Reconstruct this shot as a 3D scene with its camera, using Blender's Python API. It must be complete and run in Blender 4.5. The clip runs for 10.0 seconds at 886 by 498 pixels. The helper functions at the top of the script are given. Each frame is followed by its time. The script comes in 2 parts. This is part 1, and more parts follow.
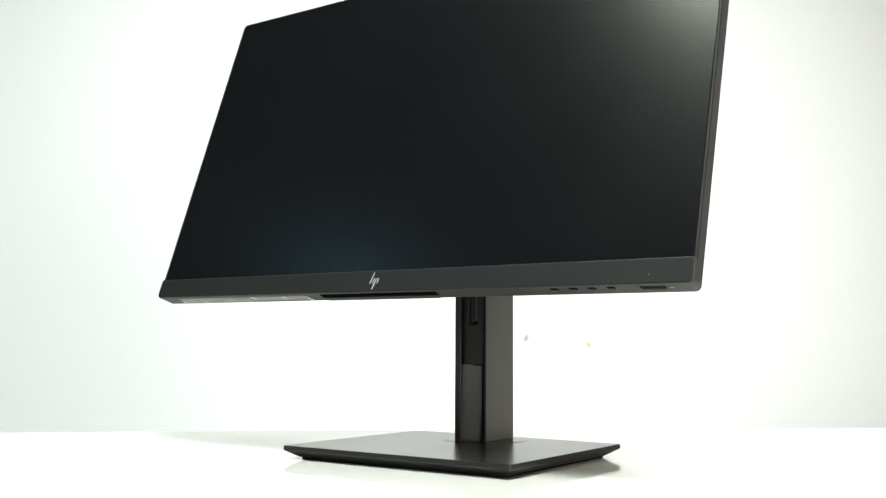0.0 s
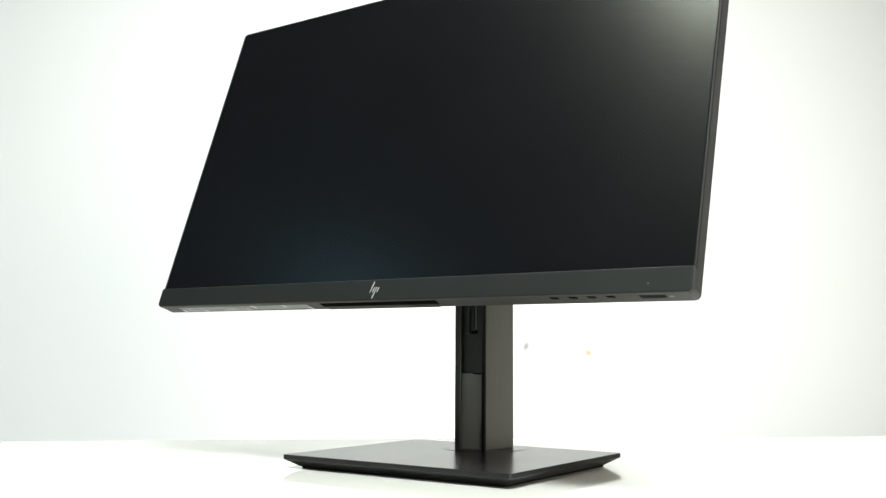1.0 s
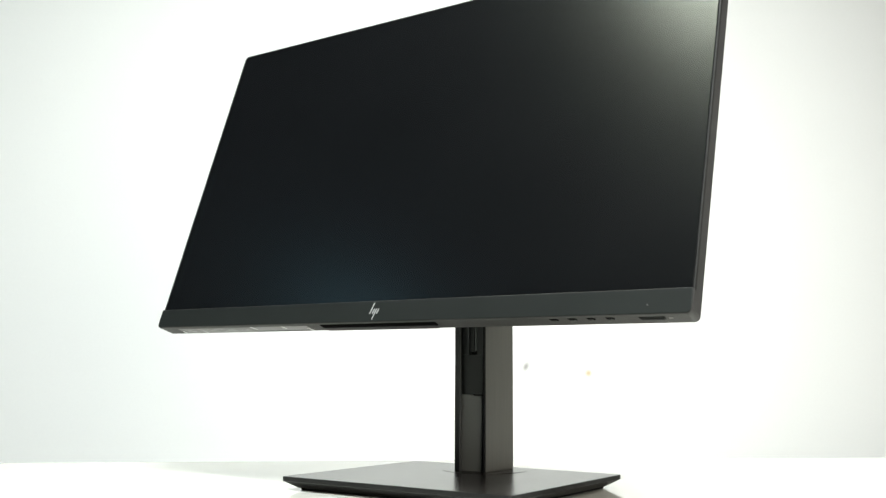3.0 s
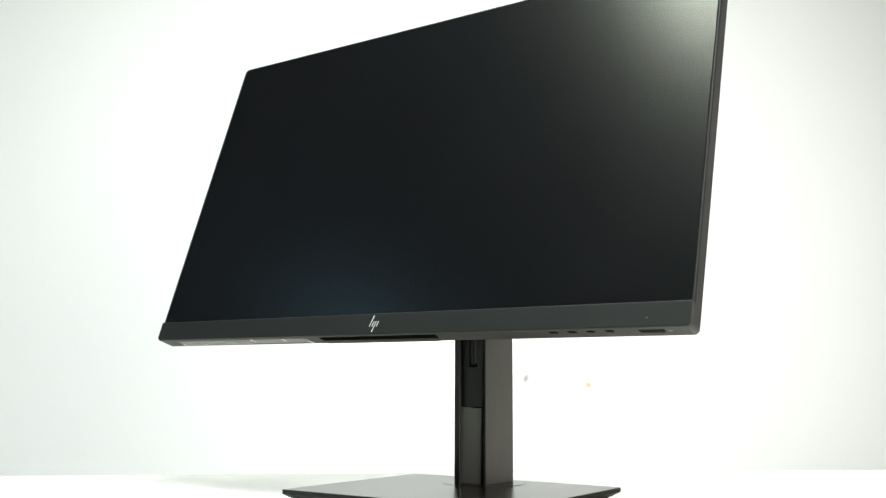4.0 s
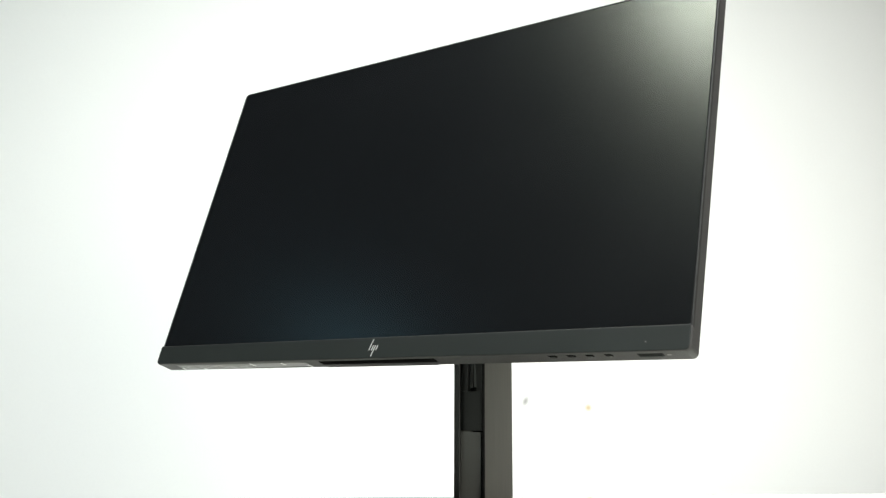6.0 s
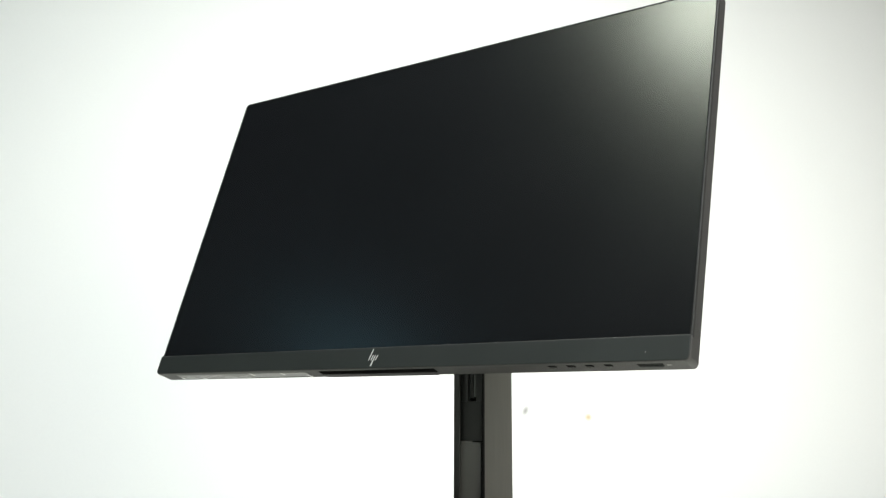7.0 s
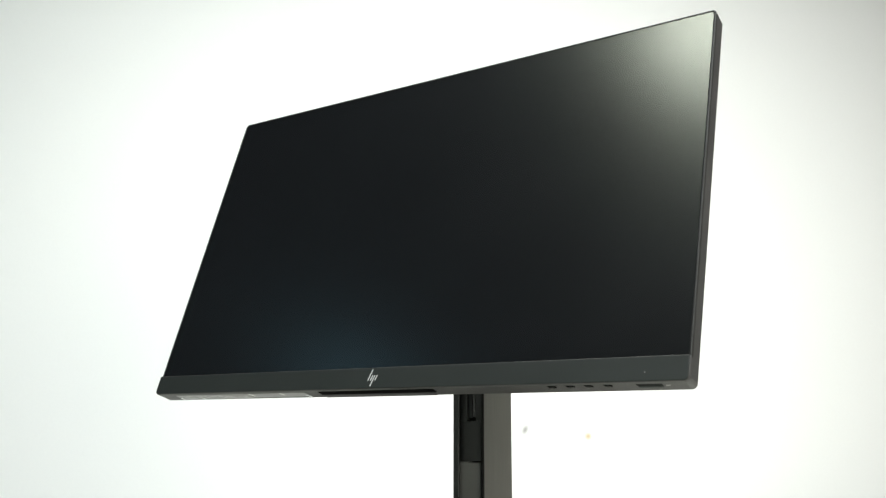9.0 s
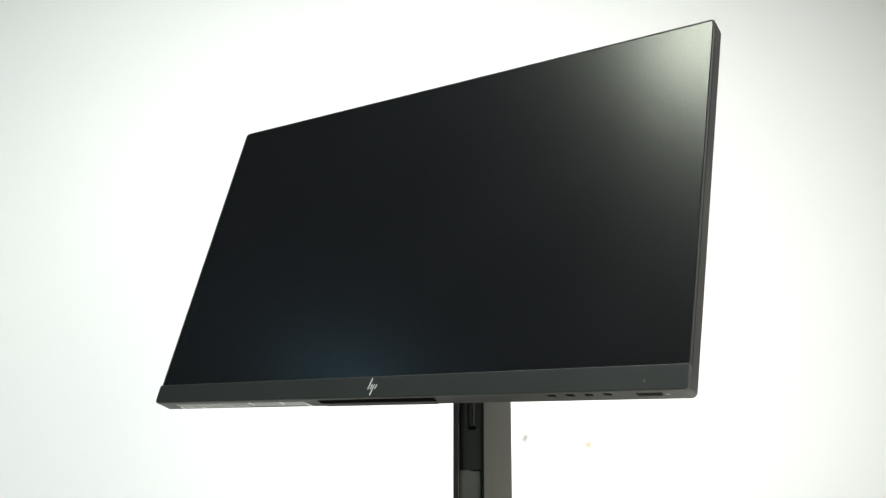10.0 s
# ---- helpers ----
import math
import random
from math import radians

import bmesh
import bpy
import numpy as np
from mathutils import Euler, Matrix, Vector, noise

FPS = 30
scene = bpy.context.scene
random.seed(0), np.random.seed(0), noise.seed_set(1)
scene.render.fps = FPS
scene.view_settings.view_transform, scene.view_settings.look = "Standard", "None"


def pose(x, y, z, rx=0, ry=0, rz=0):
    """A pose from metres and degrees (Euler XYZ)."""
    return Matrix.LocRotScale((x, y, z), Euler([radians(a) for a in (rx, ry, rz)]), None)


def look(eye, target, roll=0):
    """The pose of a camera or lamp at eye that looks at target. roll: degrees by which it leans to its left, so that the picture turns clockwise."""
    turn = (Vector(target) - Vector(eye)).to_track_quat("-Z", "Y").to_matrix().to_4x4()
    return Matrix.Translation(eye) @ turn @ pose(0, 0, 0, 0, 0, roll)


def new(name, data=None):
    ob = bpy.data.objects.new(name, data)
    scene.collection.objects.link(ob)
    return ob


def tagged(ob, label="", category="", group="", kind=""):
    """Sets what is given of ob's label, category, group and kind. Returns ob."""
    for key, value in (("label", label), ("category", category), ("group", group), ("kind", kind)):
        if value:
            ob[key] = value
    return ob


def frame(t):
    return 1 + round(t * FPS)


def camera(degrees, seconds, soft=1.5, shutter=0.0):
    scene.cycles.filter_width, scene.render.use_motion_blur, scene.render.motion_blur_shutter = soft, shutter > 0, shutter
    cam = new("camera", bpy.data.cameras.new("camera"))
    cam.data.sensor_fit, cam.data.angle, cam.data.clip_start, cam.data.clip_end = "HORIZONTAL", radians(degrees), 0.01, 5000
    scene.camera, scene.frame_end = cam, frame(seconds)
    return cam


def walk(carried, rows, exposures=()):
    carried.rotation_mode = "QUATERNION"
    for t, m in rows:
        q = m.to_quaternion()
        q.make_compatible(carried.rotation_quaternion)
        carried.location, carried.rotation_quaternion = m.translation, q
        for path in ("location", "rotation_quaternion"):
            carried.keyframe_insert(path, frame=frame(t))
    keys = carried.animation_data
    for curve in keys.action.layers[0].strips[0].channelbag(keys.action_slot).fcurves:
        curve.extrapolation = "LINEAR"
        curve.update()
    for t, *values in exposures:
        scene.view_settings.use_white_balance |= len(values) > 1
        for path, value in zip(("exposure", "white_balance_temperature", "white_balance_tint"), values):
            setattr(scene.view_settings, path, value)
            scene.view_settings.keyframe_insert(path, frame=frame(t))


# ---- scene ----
# The room: x along the back wall, y towards it, z up from the table top.
# ---------------------------------------------------------------- camera
LENS = 50.69
ROWS = [
    (0.0, -0.13363, -0.84745, 0.09625, 6.1920, -0.3943, -8.1752),
    (0.5, -0.13374, -0.84798, 0.09657, 6.4150, -0.3887, -8.1777),
    (1.0, -0.13385, -0.84851, 0.09689, 6.6801, -0.3832, -8.1803),
    (1.5, -0.13393, -0.84905, 0.09729, 6.9816, -0.3816, -8.1837),
    (2.0, -0.13400, -0.84959, 0.09769, 7.2731, -0.3799, -8.1870),
    (3.5, -0.13427, -0.85117, 0.09853, 8.2128, -0.3470, -8.2052),
    (4.0, -0.13431, -0.85181, 0.09915, 8.5702, -0.3218, -8.2096),
    (4.5, -0.13434, -0.85246, 0.09976, 8.9464, -0.2966, -8.2139),
    (5.0, -0.13440, -0.85320, 0.09999, 9.3341, -0.2858, -8.2226),
    (5.5, -0.13447, -0.85395, 0.10022, 9.6343, -0.2751, -8.2312),
    (7.0, -0.13455, -0.85532, 0.10123, 10.4542, -0.2756, -8.2436),
    (7.5, -0.13460, -0.85569, 0.10155, 10.7368, -0.2525, -8.2510),
    (8.0, -0.13465, -0.85605, 0.10187, 10.9790, -0.2295, -8.2585),
    (8.5, -0.13475, -0.85678, 0.10221, 11.2439, -0.2159, -8.2668),
    (9.0, -0.13485, -0.85751, 0.10255, 11.5605, -0.2023, -8.2752),
    (9.5, -0.13491, -0.85802, 0.10284, 11.8466, -0.1817, -8.2783),
    (10.0, -0.13497, -0.85853, 0.10313, 12.0389, -0.1611, -8.2814),
]
cam = camera(LENS, 10.0, soft=1.35)
EXPOSURE = 0.0
walk(cam, [(t, pose(x, y, z, 90 + p, r, w)) for t, x, y, z, p, r, w in ROWS],
     exposures=[(0.0, EXPOSURE), (10.0, EXPOSURE)])

# ---------------------------------------------------------------- light
ROOM_X0, ROOM_X1, ROOM_Y0, ROOM_Y1, FLOOR_Z, CEIL_Z = -2.3, 2.6, -3.2, 1.5, -0.75, 1.95

world = bpy.data.worlds.new("sky")
scene.world = world
world.use_nodes = True
sky = world.node_tree.nodes.new("ShaderNodeTexSky")
sky.sky_type, sky.sun_disc = "NISHITA", False
sky.sun_elevation, sky.sun_rotation = radians(40), radians(200)
back = world.node_tree.nodes["Background"]
back.inputs["Strength"].default_value = 0.1
world.node_tree.links.new(sky.outputs[0], back.inputs["Color"])


def area(name, eye, target, sx, sy, watts, color, spread=180):
    d = bpy.data.lights.new(name, "AREA")
    d.shape, d.size, d.size_y, d.energy, d.color, d.spread = "RECTANGLE", sx, sy, watts, color, radians(spread)
    ob = new(name, d)
    ob.matrix_world = look(eye, target) if target else pose(*eye)  # without a target it shines straight down
    return ob


# softbox high behind the camera, aimed down at the wall; a weaker warm fill, added at the height of the screen;
# two ceiling lights, the wide right-hand one added as fill; a small bluish lamp at the side
area("softbox_light", (0.02, -1.10, 1.86), (0.18, 1.5, -0.40), 0.7, 0.7, 55.5, (0.925, 0.99, 1.0), 102)
area("front_fill_light", (0.65, -1.60, 0.34), (0.60, 1.5, 0.25), 0.8, 0.8, 7.0, (1.0, 0.955, 0.83), 72)
area("overhead_light", (-0.65, -0.47, CEIL_Z - 0.02), None, 0.42, 0.22, 17.8, (0.92, 1.0, 0.83))
area("overhead_light", (0.85, -0.20, CEIL_Z - 0.02), None, 1.20, 1.20, 17, (1.0, 0.945, 0.85))
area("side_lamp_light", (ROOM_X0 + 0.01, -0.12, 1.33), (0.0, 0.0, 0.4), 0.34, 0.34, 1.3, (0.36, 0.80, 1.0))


# ---------------------------------------------------------------- materials
def mat(name, color, rough=0.5, metal=0.0, grain=400.0, vary=0.12, bump=0.05, rvary=0.06, coat=0.0, spec=0.5, dist=0.0004, big=6.0, stretch=(1, 1, 1)):
    """Surface with grain at two scales in metres: colour, gloss and relief."""
    m = bpy.data.materials.new(name)
    m.use_nodes = True
    n, l = m.node_tree.nodes, m.node_tree.links
    b = n["Principled BSDF"]
    tc = n.new("ShaderNodeTexCoord")
    fine, coarse = n.new("ShaderNodeTexNoise"), n.new("ShaderNodeTexNoise")
    fine.inputs["Scale"].default_value, coarse.inputs["Scale"].default_value = grain, big
    fine.inputs["Detail"].default_value, coarse.inputs["Detail"].default_value = 3, 4
    along = n.new("ShaderNodeMapping")
    along.inputs["Scale"].default_value = stretch
    l.new(tc.outputs["Object"], along.inputs["Vector"])
    for t in (fine, coarse):
        l.new(along.outputs[0], t.inputs["Vector"])
    both = n.new("ShaderNodeMath")
    both.operation = "ADD"
    l.new(fine.outputs["Fac"], both.inputs[0])
    l.new(coarse.outputs["Fac"], both.inputs[1])
    ramp = n.new("ShaderNodeMapRange")
    ramp.inputs["From Min"].default_value, ramp.inputs["From Max"].default_value = 0.6, 1.4
    l.new(both.outputs[0], ramp.inputs["Value"])
    mix = n.new("ShaderNodeMix")
    mix.data_type = "RGBA"
    lo, hi = [c * (1 - vary) for c in color], [min(1, c * (1 + vary)) for c in color]
    mix.inputs["A"].default_value, mix.inputs["B"].default_value = (*lo, 1), (*hi, 1)
    l.new(ramp.outputs[0], mix.inputs["Factor"])
    l.new(mix.outputs["Result"], b.inputs["Base Color"])
    rr = n.new("ShaderNodeMapRange")
    rr.inputs["From Min"].default_value, rr.inputs["From Max"].default_value = 0.3, 0.7
    rr.inputs["To Min"].default_value, rr.inputs["To Max"].default_value = max(0.02, rough - rvary), min(1, rough + rvary)
    l.new(coarse.outputs["Fac"], rr.inputs["Value"])
    l.new(rr.outputs[0], b.inputs["Roughness"])
    if bump:
        bp = n.new("ShaderNodeBump")
        bp.inputs["Strength"].default_value, bp.inputs["Distance"].default_value = bump, dist
        l.new(fine.outputs["Fac"], bp.inputs["Height"])
        l.new(bp.outputs[0], b.inputs["Normal"])
    b.inputs["Metallic"].default_value, b.inputs["Coat Weight"].default_value = metal, coat
    b.inputs["Specular IOR Level"].default_value = spec
    return m


def stain(name, wall, color, stretch):
    """A soft-edged mark on the wall paint, fading into it at its rim."""
    m = mat(name, wall, 0.7, bump=0)
    n, l = m.node_tree.nodes, m.node_tree.links
    tc, grad = n.new("ShaderNodeTexCoord"), n.new("ShaderNodeTexGradient")
    grad.gradient_type = "SPHERICAL"
    mp = n.new("ShaderNodeMapping")
    mp.inputs["Scale"].default_value = stretch
    l.new(tc.outputs["Object"], mp.inputs["Vector"])
    l.new(mp.outputs[0], grad.inputs["Vector"])
    curve = n.new("ShaderNodeMapRange")
    curve.inputs["From Max"].default_value = 0.8
    l.new(grad.outputs["Fac"], curve.inputs["Value"])
    mix = n.new("ShaderNodeMix")
    mix.data_type = "RGBA"
    mix.inputs["A"].default_value, mix.inputs["B"].default_value = (*wall, 1), (*color, 1)
    l.new(curve.outputs[0], mix.inputs["Factor"])
    l.new(mix.outputs["Result"], n["Principled BSDF"].inputs["Base Color"])
    return m


WALL = (0.80, 0.81, 0.80)
M_WALL = mat("wall_paint", WALL, 0.75, grain=160, vary=0.012, bump=0.06, big=1.5)
M_CEIL = mat("ceiling_paint", (0.07, 0.07, 0.07), 0.8, grain=160, vary=0.015, bump=0.05)
M_SIDE = mat("grey_wall_paint", (0.07, 0.07, 0.07), 0.8, grain=160, vary=0.03, bump=0.05)
M_FLOOR = mat("floor_tile", (0.42, 0.41, 0.39), 0.35, grain=30, vary=0.08, bump=0.03)
M_TABLE = mat("white_laminate", (0.72, 0.722, 0.66), 0.06, grain=90, vary=0.01, bump=0.0, rvary=0.01, spec=0.5, big=4)
M_LEG = mat("white_metal", (0.7, 0.7, 0.7), 0.4, grain=200, vary=0.03)
M_SHELL = mat("black_textured_plastic", (0.029, 0.0277, 0.0275), 0.52, spec=0.4, grain=2600, vary=0.2, bump=0.25, dist=0.0002, big=25)
M_CHIN = mat("charcoal_plastic", (0.0086, 0.0103, 0.0098), 0.60, spec=0.18, grain=2600, vary=0.15, bump=0.2, dist=0.0002, big=25)
M_SCREEN = mat("matte_screen_glass", (0.0026, 0.0029, 0.0034), 0.258, grain=3000, vary=0.1, bump=0.0, rvary=0.01, big=8, spec=0.345)
# near-black for dark plastic and for shade painted into gaps
M_GAP = mat("black_plastic_and_gap_shade", (0.004, 0.004, 0.004), 0.7, spec=0.12, grain=800, bump=0)
M_LIP = mat("dark_violet_grey_plastic", (0.024, 0.020, 0.023), 0.45, spec=0.3, grain=1500, vary=0.1, bump=0.1, dist=0.0001, big=20)
M_RIM = mat("black_satin_rim", (0.016, 0.0158, 0.0152), 0.66, spec=0.2, grain=2600, vary=0.15, bump=0.1, dist=0.0001, big=25)
M_SKIRT = mat("matte_black_plastic", (0.0085, 0.0085, 0.0082), 0.5, spec=0.3, grain=1400, vary=0.2, bump=0.1, dist=0.0001, big=20)
# near-black colour in place of the shade inside slot and key hollows
M_RECESS_SHADE = mat("painted_recess_shade", (0.002, 0.002, 0.002), 0.95, spec=0.02, grain=800, bump=0)
M_BASE = mat("black_base_plastic", (0.0090, 0.0074, 0.0068), 0.25, spec=0.48, rvary=0.012, grain=1400, vary=0.2, bump=0, dist=0.0002, big=20)
M_ALU = mat("dark_grey_metal_paint", (0.118, 0.118, 0.108), 0.42, metal=0.35, grain=900, vary=0.14, bump=0.1, dist=0.0001, big=160, stretch=(1, 1, 0.02))
M_COVER = mat("dark_grey_plastic", (0.095, 0.098, 0.094), 0.42, grain=1500, vary=0.1, bump=0.1, dist=0.0001, big=20)
M_CHANNEL = mat("black_channel_plastic", (0.0075, 0.0088, 0.0084), 0.42, grain=1500, vary=0.1, bump=0.1, dist=0.0001, big=20)
M_SILVER = mat("silver_print", (0.40, 0.40, 0.39), 0.38, metal=0.3, grain=900, vary=0.04, bump=0)
M_LABEL = mat("grey_sticker", (0.160, 0.154, 0.156), 0.5, grain=420, vary=0.34, bump=0, big=90)
M_LABEL_PALE = mat("pale_grey_sticker", (0.205, 0.200, 0.202), 0.45, grain=420, vary=0.12, bump=0, big=60)
M_SMALL_PRINT = mat("grey_print", (0.30, 0.30, 0.30), 0.5, grain=900, vary=0.1, bump=0)
M_PRINT = mat("white_print", (0.62, 0.62, 0.62), 0.5, grain=900, vary=0.06, bump=0)
M_DUST = mat("dust", (0.10, 0.10, 0.095), 0.9, grain=900, vary=0.1, bump=0)


# ---------------------------------------------------------------- mesh helpers
def part(name, bm, material, parent=None, label="", smooth=True):
    """Link a bmesh as one mesh object, under a thing or a part if one is given."""
    bmesh.ops.recalc_face_normals(bm, faces=bm.faces)
    me = bpy.data.meshes.new(name)
    bm.to_mesh(me)
    bm.free()
    me.materials.append(material)
    if smooth:
        me.shade_smooth()
        me.set_sharp_from_angle(angle=radians(35))
        for f in me.polygons:  # wide plane faces stay plane, rims stay round
            sides = [(me.vertices[a].co - me.vertices[b].co).length for a, b in f.edge_keys]
            if f.area > 0.0025 * max(sides) or len(f.vertices) > 4:
                f.use_smooth = False
    ob = new(name, me)
    ob.parent = parent
    return tagged(ob, label)


def empty(name):
    ob = new(name)
    ob.empty_display_size = 0.05
    return ob


def ring(cx, cy, hx, hy, r, steps=5):
    """A rounded rectangle, counter-clockwise; r: one radius, or one for each corner from the upper right on."""
    radii = r if isinstance(r, tuple) else (r,) * 4
    pts = []
    for (sx, sy, a0), q in zip(((1, 1, 0), (-1, 1, 90), (-1, -1, 180), (1, -1, 270)), radii):
        q = max(0.0, min(q, hx, hy))
        for i in range(steps + 1):
            a = radians(a0 + 90 * i / steps)
            pts.append((cx + sx * (hx - q) + q * math.cos(a), cy + sy * (hy - q) + q * math.sin(a)))
    return pts


def loft(bm, cx, cy, hx, hy, r, layers, axes="xyz", steps=5):
    """A closed body of rounded rectangles stacked along the third axis; layers: (height, inset)."""
    order = ["xyz".index(c) for c in axes]
    radii = r if isinstance(r, tuple) else (r,) * 4
    loops = []
    for h, inset in layers:
        loop = []
        for a, b in ring(cx, cy, hx - inset, hy - inset, tuple(max(q - inset, 0.0002) for q in radii), steps):
            co = [0, 0, 0]
            co[order[0]], co[order[1]], co[order[2]] = a, b, h
            loop.append(bm.verts.new(co))
        loops.append(loop)
    n = len(loops[0])
    for a, b in zip(loops, loops[1:]):
        for i in range(n):
            bm.faces.new((a[i], a[(i + 1) % n], b[(i + 1) % n], b[i]))
    bm.faces.new(loops[0][::-1])
    bm.faces.new(loops[-1])
    return bm


def block(bm, lo, hi, bevel=0.0, segments=2, m=None):
    """A box from corner to corner with bevelled edges."""
    made = bmesh.ops.create_cube(bm, size=1)["verts"]
    c = [(a + b) / 2 for a, b in zip(lo, hi)]
    s = [b - a for a, b in zip(lo, hi)]
    for v in made:
        v.co = Vector((c[i] + v.co[i] * s[i] for i in range(3)))
        if m is not None:
            v.co = m @ v.co
    if bevel:
        edges = list({e for v in made for e in v.link_edges})
        bmesh.ops.bevel(bm, geom=edges, offset=bevel, segments=segments, affect="EDGES", profile=0.5)
    return bm


def extrude(bm, outline, h0, h1):
    """A prism over any outline in the plan."""
    low = [bm.verts.new((x, y, h0)) for x, y in outline]
    high = [bm.verts.new((x, y, h1)) for x, y in outline]
    n = len(low)
    for i in range(n):
        bm.faces.new((low[i], low[(i + 1) % n], high[(i + 1) % n], high[i]))
    bm.faces.new(low[::-1])
    bm.faces.new(high)
    return bm


def rounded(h0, h1, b):
    """Layers of a slab whose two rims are rounded by b."""
    k = b * 0.29
    return [(h0, b), (h0 + k, k), (h0 + b, 0), (h1 - b, 0), (h1 - k, k), (h1, b)]


# ---------------------------------------------------------------- the room
def slab(name, lo, hi, material, label):
    ob = part(name, block(bmesh.new(), lo, hi), material, smooth=False)
    return tagged(ob, label, name.split("_")[0], kind="structure")


TH = 0.12
slab("floor", (ROOM_X0 - TH, ROOM_Y0 - TH, FLOOR_Z - TH), (ROOM_X1 + TH, ROOM_Y1 + TH, FLOOR_Z), M_FLOOR, "plain grey floor of the studio room")
slab("ceiling", (ROOM_X0 - TH, ROOM_Y0 - TH, CEIL_Z), (ROOM_X1 + TH, ROOM_Y1 + TH, CEIL_Z + TH), M_CEIL, "plain dark grey ceiling of the studio room")
slab("wall_north", (ROOM_X0, ROOM_Y1, FLOOR_Z), (ROOM_X1, ROOM_Y1 + TH, CEIL_Z), M_WALL, "bright white painted wall behind the table")
slab("wall_south", (ROOM_X0, ROOM_Y0 - TH, FLOOR_Z), (ROOM_X1, ROOM_Y0, CEIL_Z), M_SIDE, "plain dark grey painted wall of the room")
slab("wall_east", (ROOM_X1, ROOM_Y0 - TH, FLOOR_Z), (ROOM_X1 + TH, ROOM_Y1 + TH, CEIL_Z), M_SIDE, "plain dark grey painted side wall")
slab("wall_west", (ROOM_X0 - TH, ROOM_Y0 - TH, FLOOR_Z), (ROOM_X0, ROOM_Y1 + TH, CEIL_Z), M_SIDE, "plain dark grey painted side wall")


def wall_mark(x, z, rx, rz, lean, color, label):
    bm = bmesh.new()
    bmesh.ops.create_circle(bm, cap_ends=True, segments=20, radius=1)
    for v in bm.verts:
        v.co = Vector((v.co.x * rx, 0, v.co.y * rz))
    ob = part("wall_mark", bm, stain("wall_stain", WALL, color, (1 / rx, 1, 1 / rz)), smooth=False)
    ob.matrix_world = pose(x, ROOM_Y1 - 0.0005, z, 0, lean, 0)
    return tagged(ob, label, "stain")


wall_mark(0.4180, 0.1293, 0.0105, 0.0175, 25, (0.33, 0.325, 0.315), "small slanting grey scuff on the white wall")
wall_mark(0.5826, 0.1139, 0.0125, 0.0125, 0, (0.56, 0.46, 0.29), "small round yellowish spot on the white wall")


# ---------------------------------------------------------------- the table
def build_table():
    t = empty("table")
    part("tabletop", loft(bmesh.new(), 0.1, -0.0765, 1.15, 0.3735, 0.004, rounded(-0.028, 0.0, 0.0012)), M_TABLE, t)
    for x in (-0.95, 1.15):
        for y in (-0.38, 0.22):
            part("leg", loft(bmesh.new(), x, y, 0.022, 0.022, 0.003, rounded(FLOOR_Z, -0.028, 0.001)), M_LEG, t)
    return tagged(t, "white glossy laminate table with a thin straight-edged top", "table")


build_table()

# ---------------------------------------------------------------- the monitor
STAND_YAW = -42.53
HEAD = Matrix.Translation((-0.0067, -0.1065, 0.1620)) @ pose(0, 0, 0, 0, 0, 0.152) @ pose(0, 0, 0, -18.181, 0, 0) @ pose(0, 0, 0, 0, 0.405, 0)
COL_X0, COL_X1, COL_Y0, COL_Y1, COL_TOP = -0.0230, 0.0100, 0.0332, 0.0884, 0.352
COL_X = (COL_X0 + COL_X1) / 2
BASE_TOP = 0.012


def at_head(ob):
    ob.matrix_basis = HEAD
    return ob


def build_base(mon):
    base = part("base", loft(bmesh.new(), -0.0003, 0.0, 0.1166, 0.1005, 0.0026,
                [(0.0018, 0.0105), (0.0024, 0.0098), (0.0074, 0.0012), (0.0082, 0.0), (0.0112, 0.0), (0.01176, 0.00024), (BASE_TOP, 0.0008)]),
                M_BASE, mon, "flat black rectangular base with undercut edges")
    base.data.materials.append(M_SKIRT)  # the sides are duller than the top
    for f in base.data.polygons:
        f.material_index = int(f.normal.z < 0.5)
    part("plinth", loft(bmesh.new(), -0.0003, 0.0, 0.1050, 0.0890, 0.003, [(0.0, 0.0), (0.0022, 0.0)]), M_GAP, base)
    # turntable let into the base round the column
    bm = bmesh.new()
    loft(bm, COL_X, 0.0605, 0.0405, 0.0405, 0.0405, [(BASE_TOP - 0.002, 0), (BASE_TOP + 0.0001, 0), (BASE_TOP + 0.0003, 0.0003)], steps=16)
    part("swivel_disc", bm, M_BASE, base)
    return base


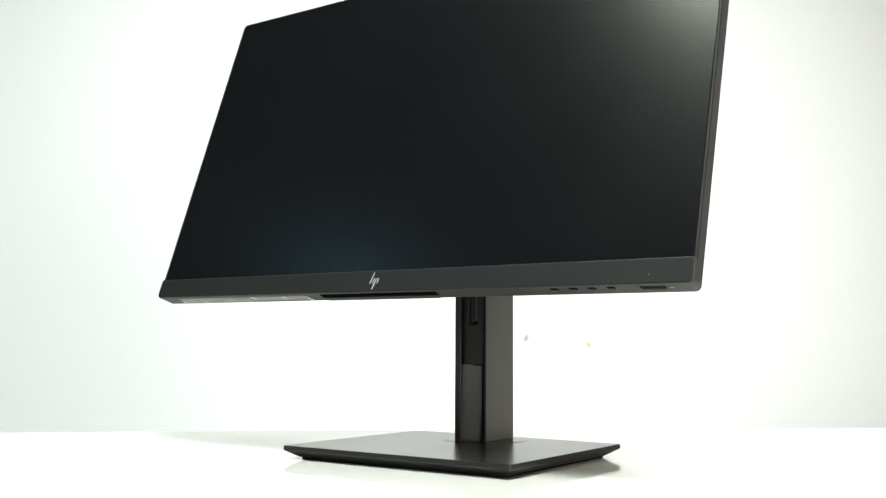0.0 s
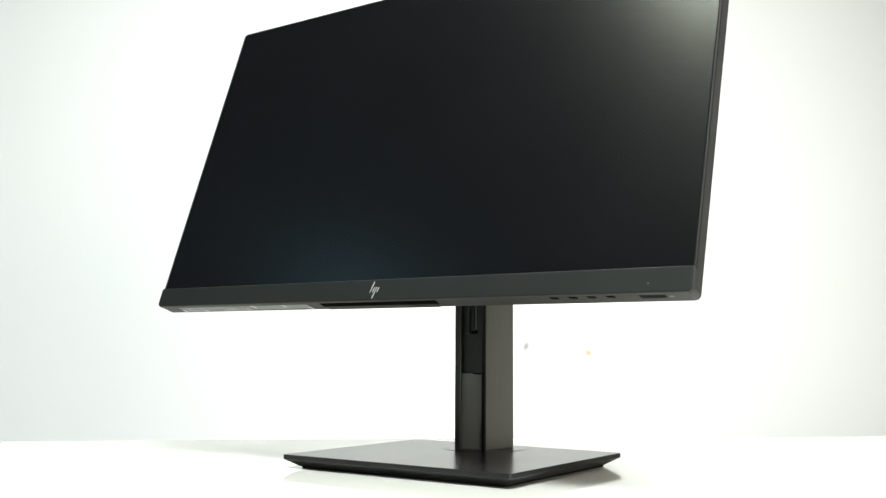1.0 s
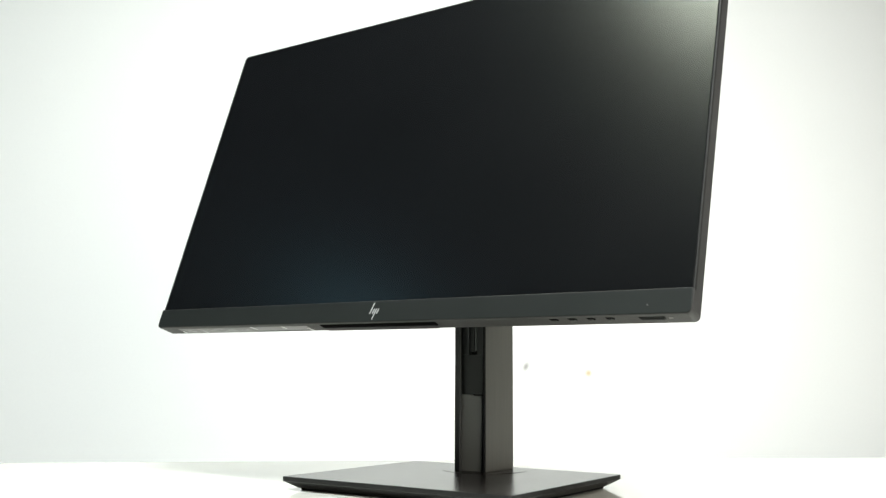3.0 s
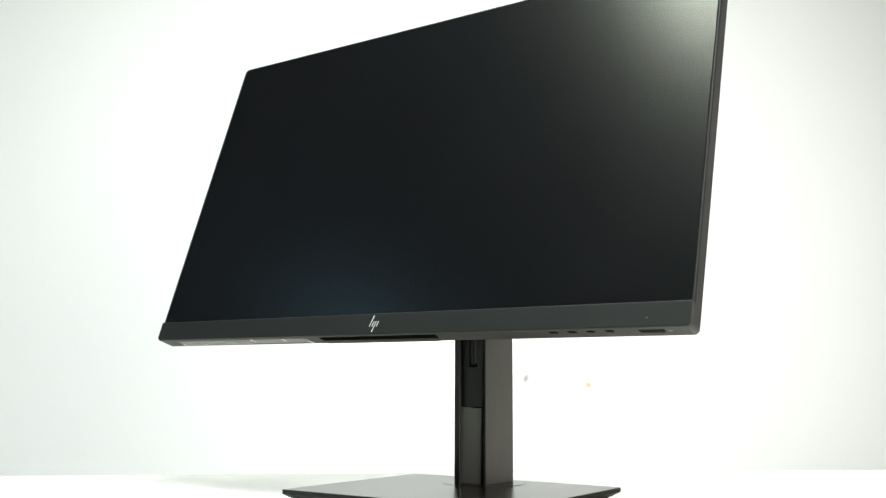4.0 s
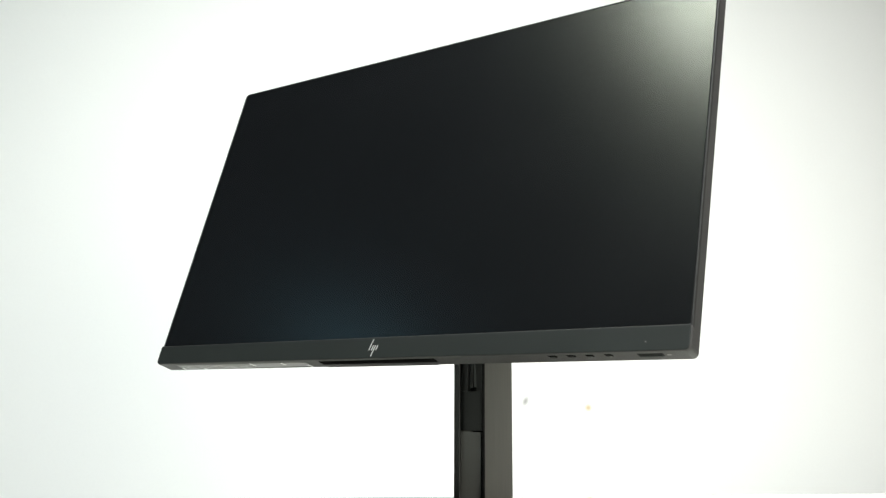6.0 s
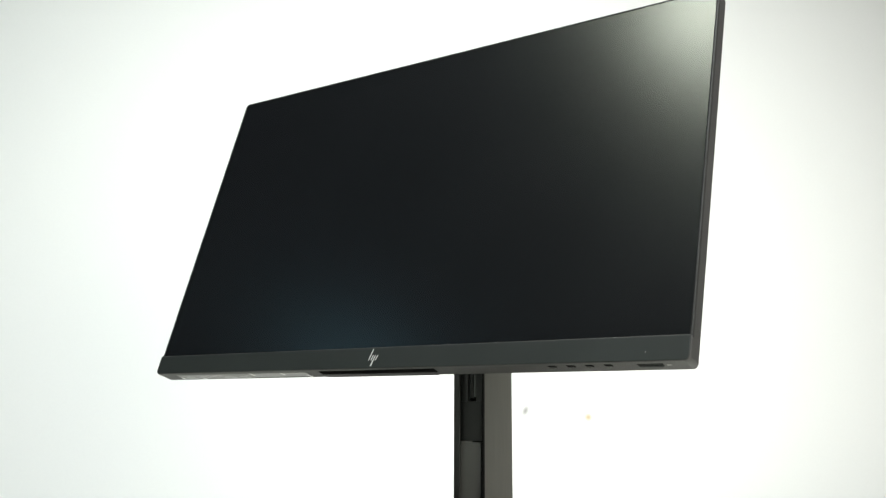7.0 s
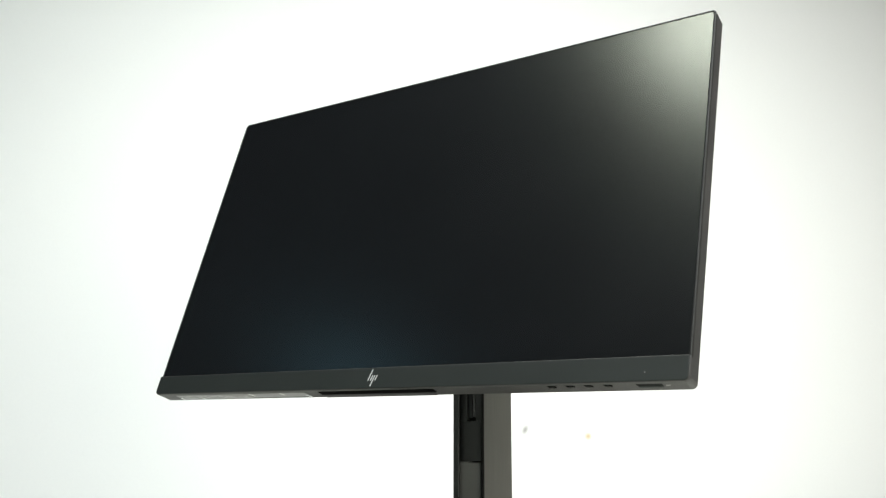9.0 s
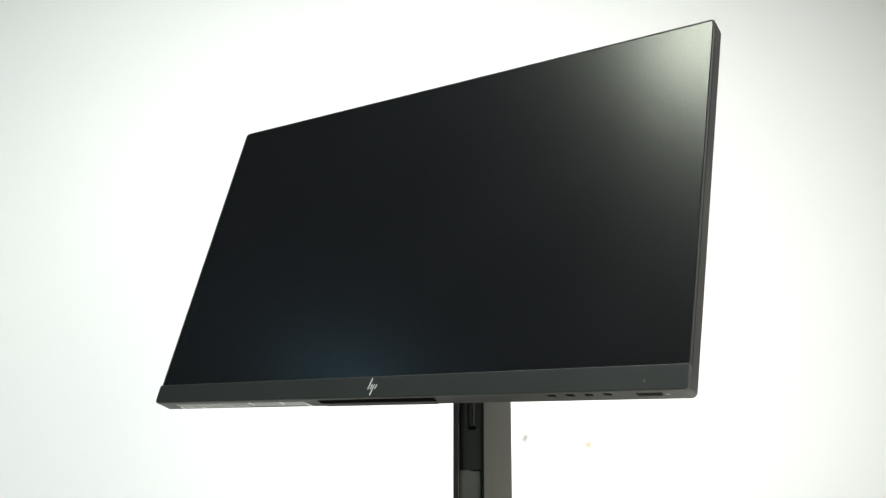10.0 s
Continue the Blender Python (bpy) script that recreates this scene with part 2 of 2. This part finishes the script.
def build_column(mon):
    wall = 0.0015
    z0 = BASE_TOP + 0.0004
    trim = COL_Y0 + 0.0030
    # U-shaped metal profile, open to the front
    r, back = 0.0025, COL_Y0 + 0.0115
    out = [(COL_X1, trim)]
    out += [(COL_X1 - r + r * math.cos(radians(a)), COL_Y1 - r + r * math.sin(radians(a))) for a in range(0, 91, 18)]
    out += [(COL_X0 + r - r * math.sin(radians(a)), COL_Y1 - r + r * math.cos(radians(a))) for a in range(0, 91, 18)]
    out += [(COL_X0, trim), (COL_X0 + wall, trim), (COL_X0 + wall, back), (COL_X1 - wall, back), (COL_X1 - wall, trim)]
    column = part("column", extrude(bmesh.new(), out, z0, COL_TOP), M_ALU, mon, "tall dark grey metal column with an open channel")
    # black edge strips along the channel; the right one's deeper black paints the gap's shade
    for a, b, stuff in ((COL_X0 - 0.0001, COL_X0 + 0.0063, M_CHANNEL), (COL_X1 - wall, COL_X1 + 0.0001, M_GAP)):
        part("edge_strip", loft(bmesh.new(), (a + b) / 2, COL_Y0 + 0.00145, (b - a) / 2, 0.00145, 0.0007, [(z0, 0), (COL_TOP, 0)]), stuff, column)
    part("column_cap", loft(bmesh.new(), COL_X, (COL_Y0 + COL_Y1) / 2, (COL_X1 - COL_X0) / 2, (COL_Y1 - COL_Y0) / 2, 0.003,
         rounded(COL_TOP, COL_TOP + 0.004, 0.001)), M_CHANNEL, column)
    # near-black lining that puts the channel's inner shade into its colour
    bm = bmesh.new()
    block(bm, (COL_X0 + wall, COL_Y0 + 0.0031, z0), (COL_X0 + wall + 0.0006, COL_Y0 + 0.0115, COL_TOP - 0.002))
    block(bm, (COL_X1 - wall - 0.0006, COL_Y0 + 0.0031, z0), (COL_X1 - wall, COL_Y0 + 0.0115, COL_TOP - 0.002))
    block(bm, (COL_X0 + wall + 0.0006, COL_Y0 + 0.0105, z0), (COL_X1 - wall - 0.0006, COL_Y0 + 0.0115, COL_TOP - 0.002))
    part("channel_shade_lining", bm, M_GAP, column, smooth=False)
    # the fixed lower cover, with a notch in its upper edge, and the sliding rail above it
    x0, x1 = -0.0182, 0.0051
    bm = bmesh.new()
    block(bm, (x0, COL_Y0 + 0.0040, z0), (x1, COL_Y0 + 0.0100, 0.0822), 0.0004)
    block(bm, (x0, COL_Y0 + 0.0042, 0.0820), (x0 + 0.0105, COL_Y0 + 0.0098, 0.0832), 0.0003)
    part("channel_cover", bm, M_COVER, column, "dark grey plastic cover strip")
    bm = bmesh.new()
    s0, s1, sz = -0.0106, -0.0010, 0.1206
    block(bm, (x0, COL_Y0 + 0.0052, 0.0834), (x1, COL_Y0 + 0.0100, sz), 0.0003)
    block(bm, (x0, COL_Y0 + 0.0052, sz), (s0, COL_Y0 + 0.0100, COL_TOP - 0.006), 0.0003)
    block(bm, (s1, COL_Y0 + 0.0052, sz), (x1, COL_Y0 + 0.0100, COL_TOP - 0.006), 0.0003)
    part("slide_rail", bm, M_CHANNEL, column)
    bm = bmesh.new()
    block(bm, (s0 + 0.0005, COL_Y0 + 0.0078, sz + 0.003), (s1 - 0.0055, COL_Y0 + 0.0098, COL_TOP - 0.01), 0.0003)
    block(bm, (s1 - 0.0040, COL_Y0 + 0.0070, sz + 0.004), (s1 - 0.0016, COL_Y0 + 0.0098, COL_TOP - 0.01), 0.0003)
    part("guide", bm, M_CHANNEL, column)
    return column


def build_head(mon):
    W, H = 0.2697, 0.3034
    SQUARE = (0.0024, 0.0024, 0.0003, 0.0003)  # the panel's lower corners are square
    # rear shell: shallow tray with a raised back
    bm = bmesh.new()
    loft(bm, 0.0, (H - 0.0195) / 2, W, (H + 0.0195) / 2, 0.0038,
         [(0.0030, 0.0), (0.0152, 0.0), (0.0160, 0.0004), (0.0165, 0.0012), (0.0168, 0.0040)], axes="xzy", steps=6)
    loft(bm, 0.0, 0.150, 0.215, 0.105, 0.012, [(0.016, 0.0), (0.030, 0.006), (0.040, 0.016), (0.043, 0.022)], axes="xzy", steps=6)
    shell = at_head(part("rear_shell", bm, M_SHELL, mon, "black textured plastic housing"))
    # thin rim round the glass
    bm = bmesh.new()
    loops = []
    for y, inset in ((0.0030, 0.0), (0.0002, 0.0), (0.00006, 0.00006), (0.0, 0.0002)):
        loops.append([bm.verts.new((x, y, z)) for x, z in ring(0.0, (H - 0.0195) / 2, W - inset, (H + 0.0195) / 2 - inset, 0.0038 - inset, 6)])
    for y in (0.0, 0.0030):
        loops.append([bm.verts.new((x, y, z)) for x, z in ring(0.0, (H - 0.0141) / 2, W - 0.0011, (H + 0.0117) / 2, SQUARE, 6)])
    for a, b in zip(loops, loops[1:]):
        for k in range(len(a)):
            bm.faces.new((a[k], a[(k + 1) % len(a)], b[(k + 1) % len(a)], b[k]))
    part("rim", bm, M_RIM, shell)
    # near-black filler stands in for the shade of the seam round the glass
    part("gap_shade", loft(bmesh.new(), 0.0, (H - 0.0125) / 2, W - 0.0009, (H + 0.0105) / 2, SQUARE, [(0.0005, 0), (0.0029, 0)], axes="xzy"), M_GAP, shell, smooth=False)
    bm = bmesh.new()
    loft(bm, -0.0001, (H - 0.0138) / 2, W - 0.0018, (H + 0.0102) / 2, SQUARE, [(0.0000, 0.0002), (0.0002, 0.0), (0.0028, 0.0)], axes="xzy")
    screen = at_head(part("screen", bm, M_SCREEN, mon, "switched-off matte black screen panel", smooth=False))
    # chin across the bottom: a charcoal front plate on a lip of the housing
    part("lip", loft(bmesh.new(), 0.0, -0.01045, W + 0.0001, 0.00915, (0.001, 0.001, 0.0036, 0.0036),
         [(-0.0015, 0.0007), (-0.0012, 0.0003), (-0.0007, 0.0), (0.0029, 0.0)], axes="xzy", steps=6), M_SHELL, shell)
    bm = bmesh.new()
    loft(bm, 0.0, -0.01035, 0.2693, 0.00905, (0.0007, 0.0007, 0.0034, 0.0034),
         [(-0.0024, 0.0006), (-0.0023, 0.0003), (-0.0021, 0.0001), (-0.0018, 0.0), (-0.0014, 0.0)], axes="xzy", steps=6)
    chin = at_head(part("chin", bm, M_CHIN, mon, "plain charcoal plastic strip under the screen"))
    # paler strip draws the highlight along the chin's top edge
    part("edge_highlight", block(bmesh.new(), (-0.2688, -0.00246, -0.00175), (0.2688, -0.0012, -0.00125), 0.0002), M_SHELL, chin)
    # emblem: four slanting silver bars
    bm = bmesh.new()
    for u, v0, v1 in ((-0.0035, -0.0127, -0.0031), (-0.0008, -0.0127, -0.0082), (0.0014, -0.0178, -0.0082), (0.0038, -0.0127, -0.0082)):
        sh = 0.30
        v = [bm.verts.new((u + dx + (z + 0.0105) * sh, -0.00255, z)) for dx, z in ((-0.00048, v0), (0.00048, v0), (0.00048, v1), (-0.00048, v1))]
        f = bm.faces.new(v)
        for q in bmesh.ops.extrude_face_region(bm, geom=[f])["geom"]:
            if isinstance(q, bmesh.types.BMVert):
                q.co.y += 0.0004
    part("emblem", bm, M_SILVER, chin, "small silver emblem of slanting bars", smooth=False)
    bm = bmesh.new()
    bmesh.ops.create_cone(bm, cap_ends=True, segments=12, radius1=0.0005, radius2=0.0005, depth=0.0004, matrix=pose(0.2383, -0.0024, -0.0130, 90))
    part("indicator", bm, M_DUST, chin)
    # underside: four keys, each a nub behind a flat pad painted as recess shade, then the power key and its mark
    zb = -0.0195
    for u0, u1 in ((0.1613, 0.1671), (0.1763, 0.1821), (0.1911, 0.1965), (0.2059, 0.2111)):
        shade_pad = [(u0, 0.0022), (u1, 0.0022), (u1 + 0.0012, 0.0042), (u1 + 0.0004, 0.0066), (u1 - 0.0012, 0.0048), (u0 + 0.0006, 0.0044)]
        button = part("button", extrude(bmesh.new(), shade_pad, zb - 0.0003, zb + 0.001), M_RECESS_SHADE, shell, "small black tactile button", smooth=False)
        part("nub", block(bmesh.new(), (u0 + 0.0006, 0.0045, zb - 0.0009), (u1 - 0.0013, 0.0074, zb + 0.001), 0.0005), M_SHELL, button)
    key = [(0.2303, 0.0030), (0.2492, 0.0030), (0.2488, 0.0082), (0.2308, 0.0082)]
    power = part("power_button", extrude(bmesh.new(), key, zb - 0.0003, zb + 0.001), M_GAP, shell, smooth=False)
    part("nub", block(bmesh.new(), (0.2316, 0.0056, zb - 0.0008), (0.2480, 0.0084, zb + 0.001), 0.0005), M_CHIN, power)
    part("power_mark", block(bmesh.new(), (0.2512, 0.0052, zb - 0.0002), (0.2542, 0.0070, zb + 0.0005)), M_LABEL, shell, smooth=False)
    # long slot, its inner shade a flat near-black slab, with a raised lip along its rear edge
    part("slot", extrude(bmesh.new(), [(-0.0605, 0.0016), (0.0606, 0.0016), (0.0600, 0.0088), (-0.0610, 0.0088)], zb - 0.0004, zb + 0.001),
         M_RECESS_SHADE, shell, "long slot with its shade painted near-black", smooth=False)
    part("slot_lip", block(bmesh.new(), (-0.0596, 0.0084, zb - 0.0008), (0.0580, 0.0148, zb + 0.001), 0.0005), M_LIP, shell)
    # rating sticker with unreadable small print, and a paler one beside it
    sticker = part("sticker", loft(bmesh.new(), -0.1955, 0.0082, 0.0490, 0.0054, 0.0008, [(zb - 0.0003, 0), (zb + 0.0005, 0)]), M_LABEL, shell,
                   "grey sticker with small print", smooth=False)
    rnd = random.Random(7)
    for y in (0.0044, 0.0066, 0.0088, 0.0110):
        u = -0.2420 + rnd.uniform(0, 0.006)
        while u < -0.1540:
            w = rnd.uniform(0.004, 0.016)
            if rnd.random() < 0.7:
                part("printed_bar", block(bmesh.new(), (u, y, zb - 0.0004), (min(u + w, -0.1480), y + 0.0010, zb - 0.0001)), M_SMALL_PRINT, sticker, smooth=False)
            u += w + rnd.uniform(0.002, 0.006)
    pale = part("sticker", loft(bmesh.new(), -0.1108, 0.0074, 0.0338, 0.0044, 0.0016, [(zb - 0.0003, 0), (zb + 0.0005, 0)]), M_LABEL_PALE, shell,
                "paler grey sticker with rounded corners", smooth=False)
    for owner, u, y, du, dy in ((pale, -0.1458, 0.0028, 0.0022, 0.0058), (pale, -0.1074, 0.0032, 0.0018, 0.0044), (pale, -0.0804, 0.0086, 0.0024, 0.0044),
                                (sticker, -0.2440, 0.0090, 0.0006, 0.0040), (sticker, -0.2150, 0.0108, 0.0014, 0.0028)):
        tick = [(u, y), (u + 0.0021, y), (u + 0.0021 + du, y + dy), (u + du, y + dy)]
        part("printed_bar", extrude(bmesh.new(), tick, zb - 0.0005, zb - 0.0001), M_PRINT, owner, smooth=False)
    # hinge arm between the rear shell and the column
    mount = HEAD @ Vector((0, 0.041, 0.150))
    bm = bmesh.new()
    block(bm, (COL_X - 0.012, mount.y - 0.004, mount.z - 0.022), (COL_X + 0.012, COL_Y0 + 0.006, mount.z + 0.022), 0.003)
    block(bm, (-0.05 + COL_X, mount.y - 0.006, mount.z - 0.05), (0.05 + COL_X, mount.y + 0.008, mount.z + 0.05), 0.003)
    part("hinge_arm", bm, M_SHELL, mon)
    # specks of dust on the glass
    bm = bmesh.new()
    for u, v in ((0.0034, 0.1471), (0.0975, 0.1162), (0.1486, 0.0350)):
        bmesh.ops.create_icosphere(bm, subdivisions=1, radius=0.00016, matrix=Matrix.Translation((u, -0.0001, v)) @ Matrix.Diagonal((1, 0.4, 1.8, 1)))
    tagged(part("dust", bm, M_DUST, screen), kind="stuff")


def build_monitor():
    mon = empty("computer_monitor")
    mon.matrix_basis = pose(0, 0, 0, 0, 0, STAND_YAW)
    build_base(mon)
    build_column(mon)
    build_head(mon)
    return tagged(mon, "black flat computer monitor, switched off, tilted back on its stand", "monitor")


build_monitor()
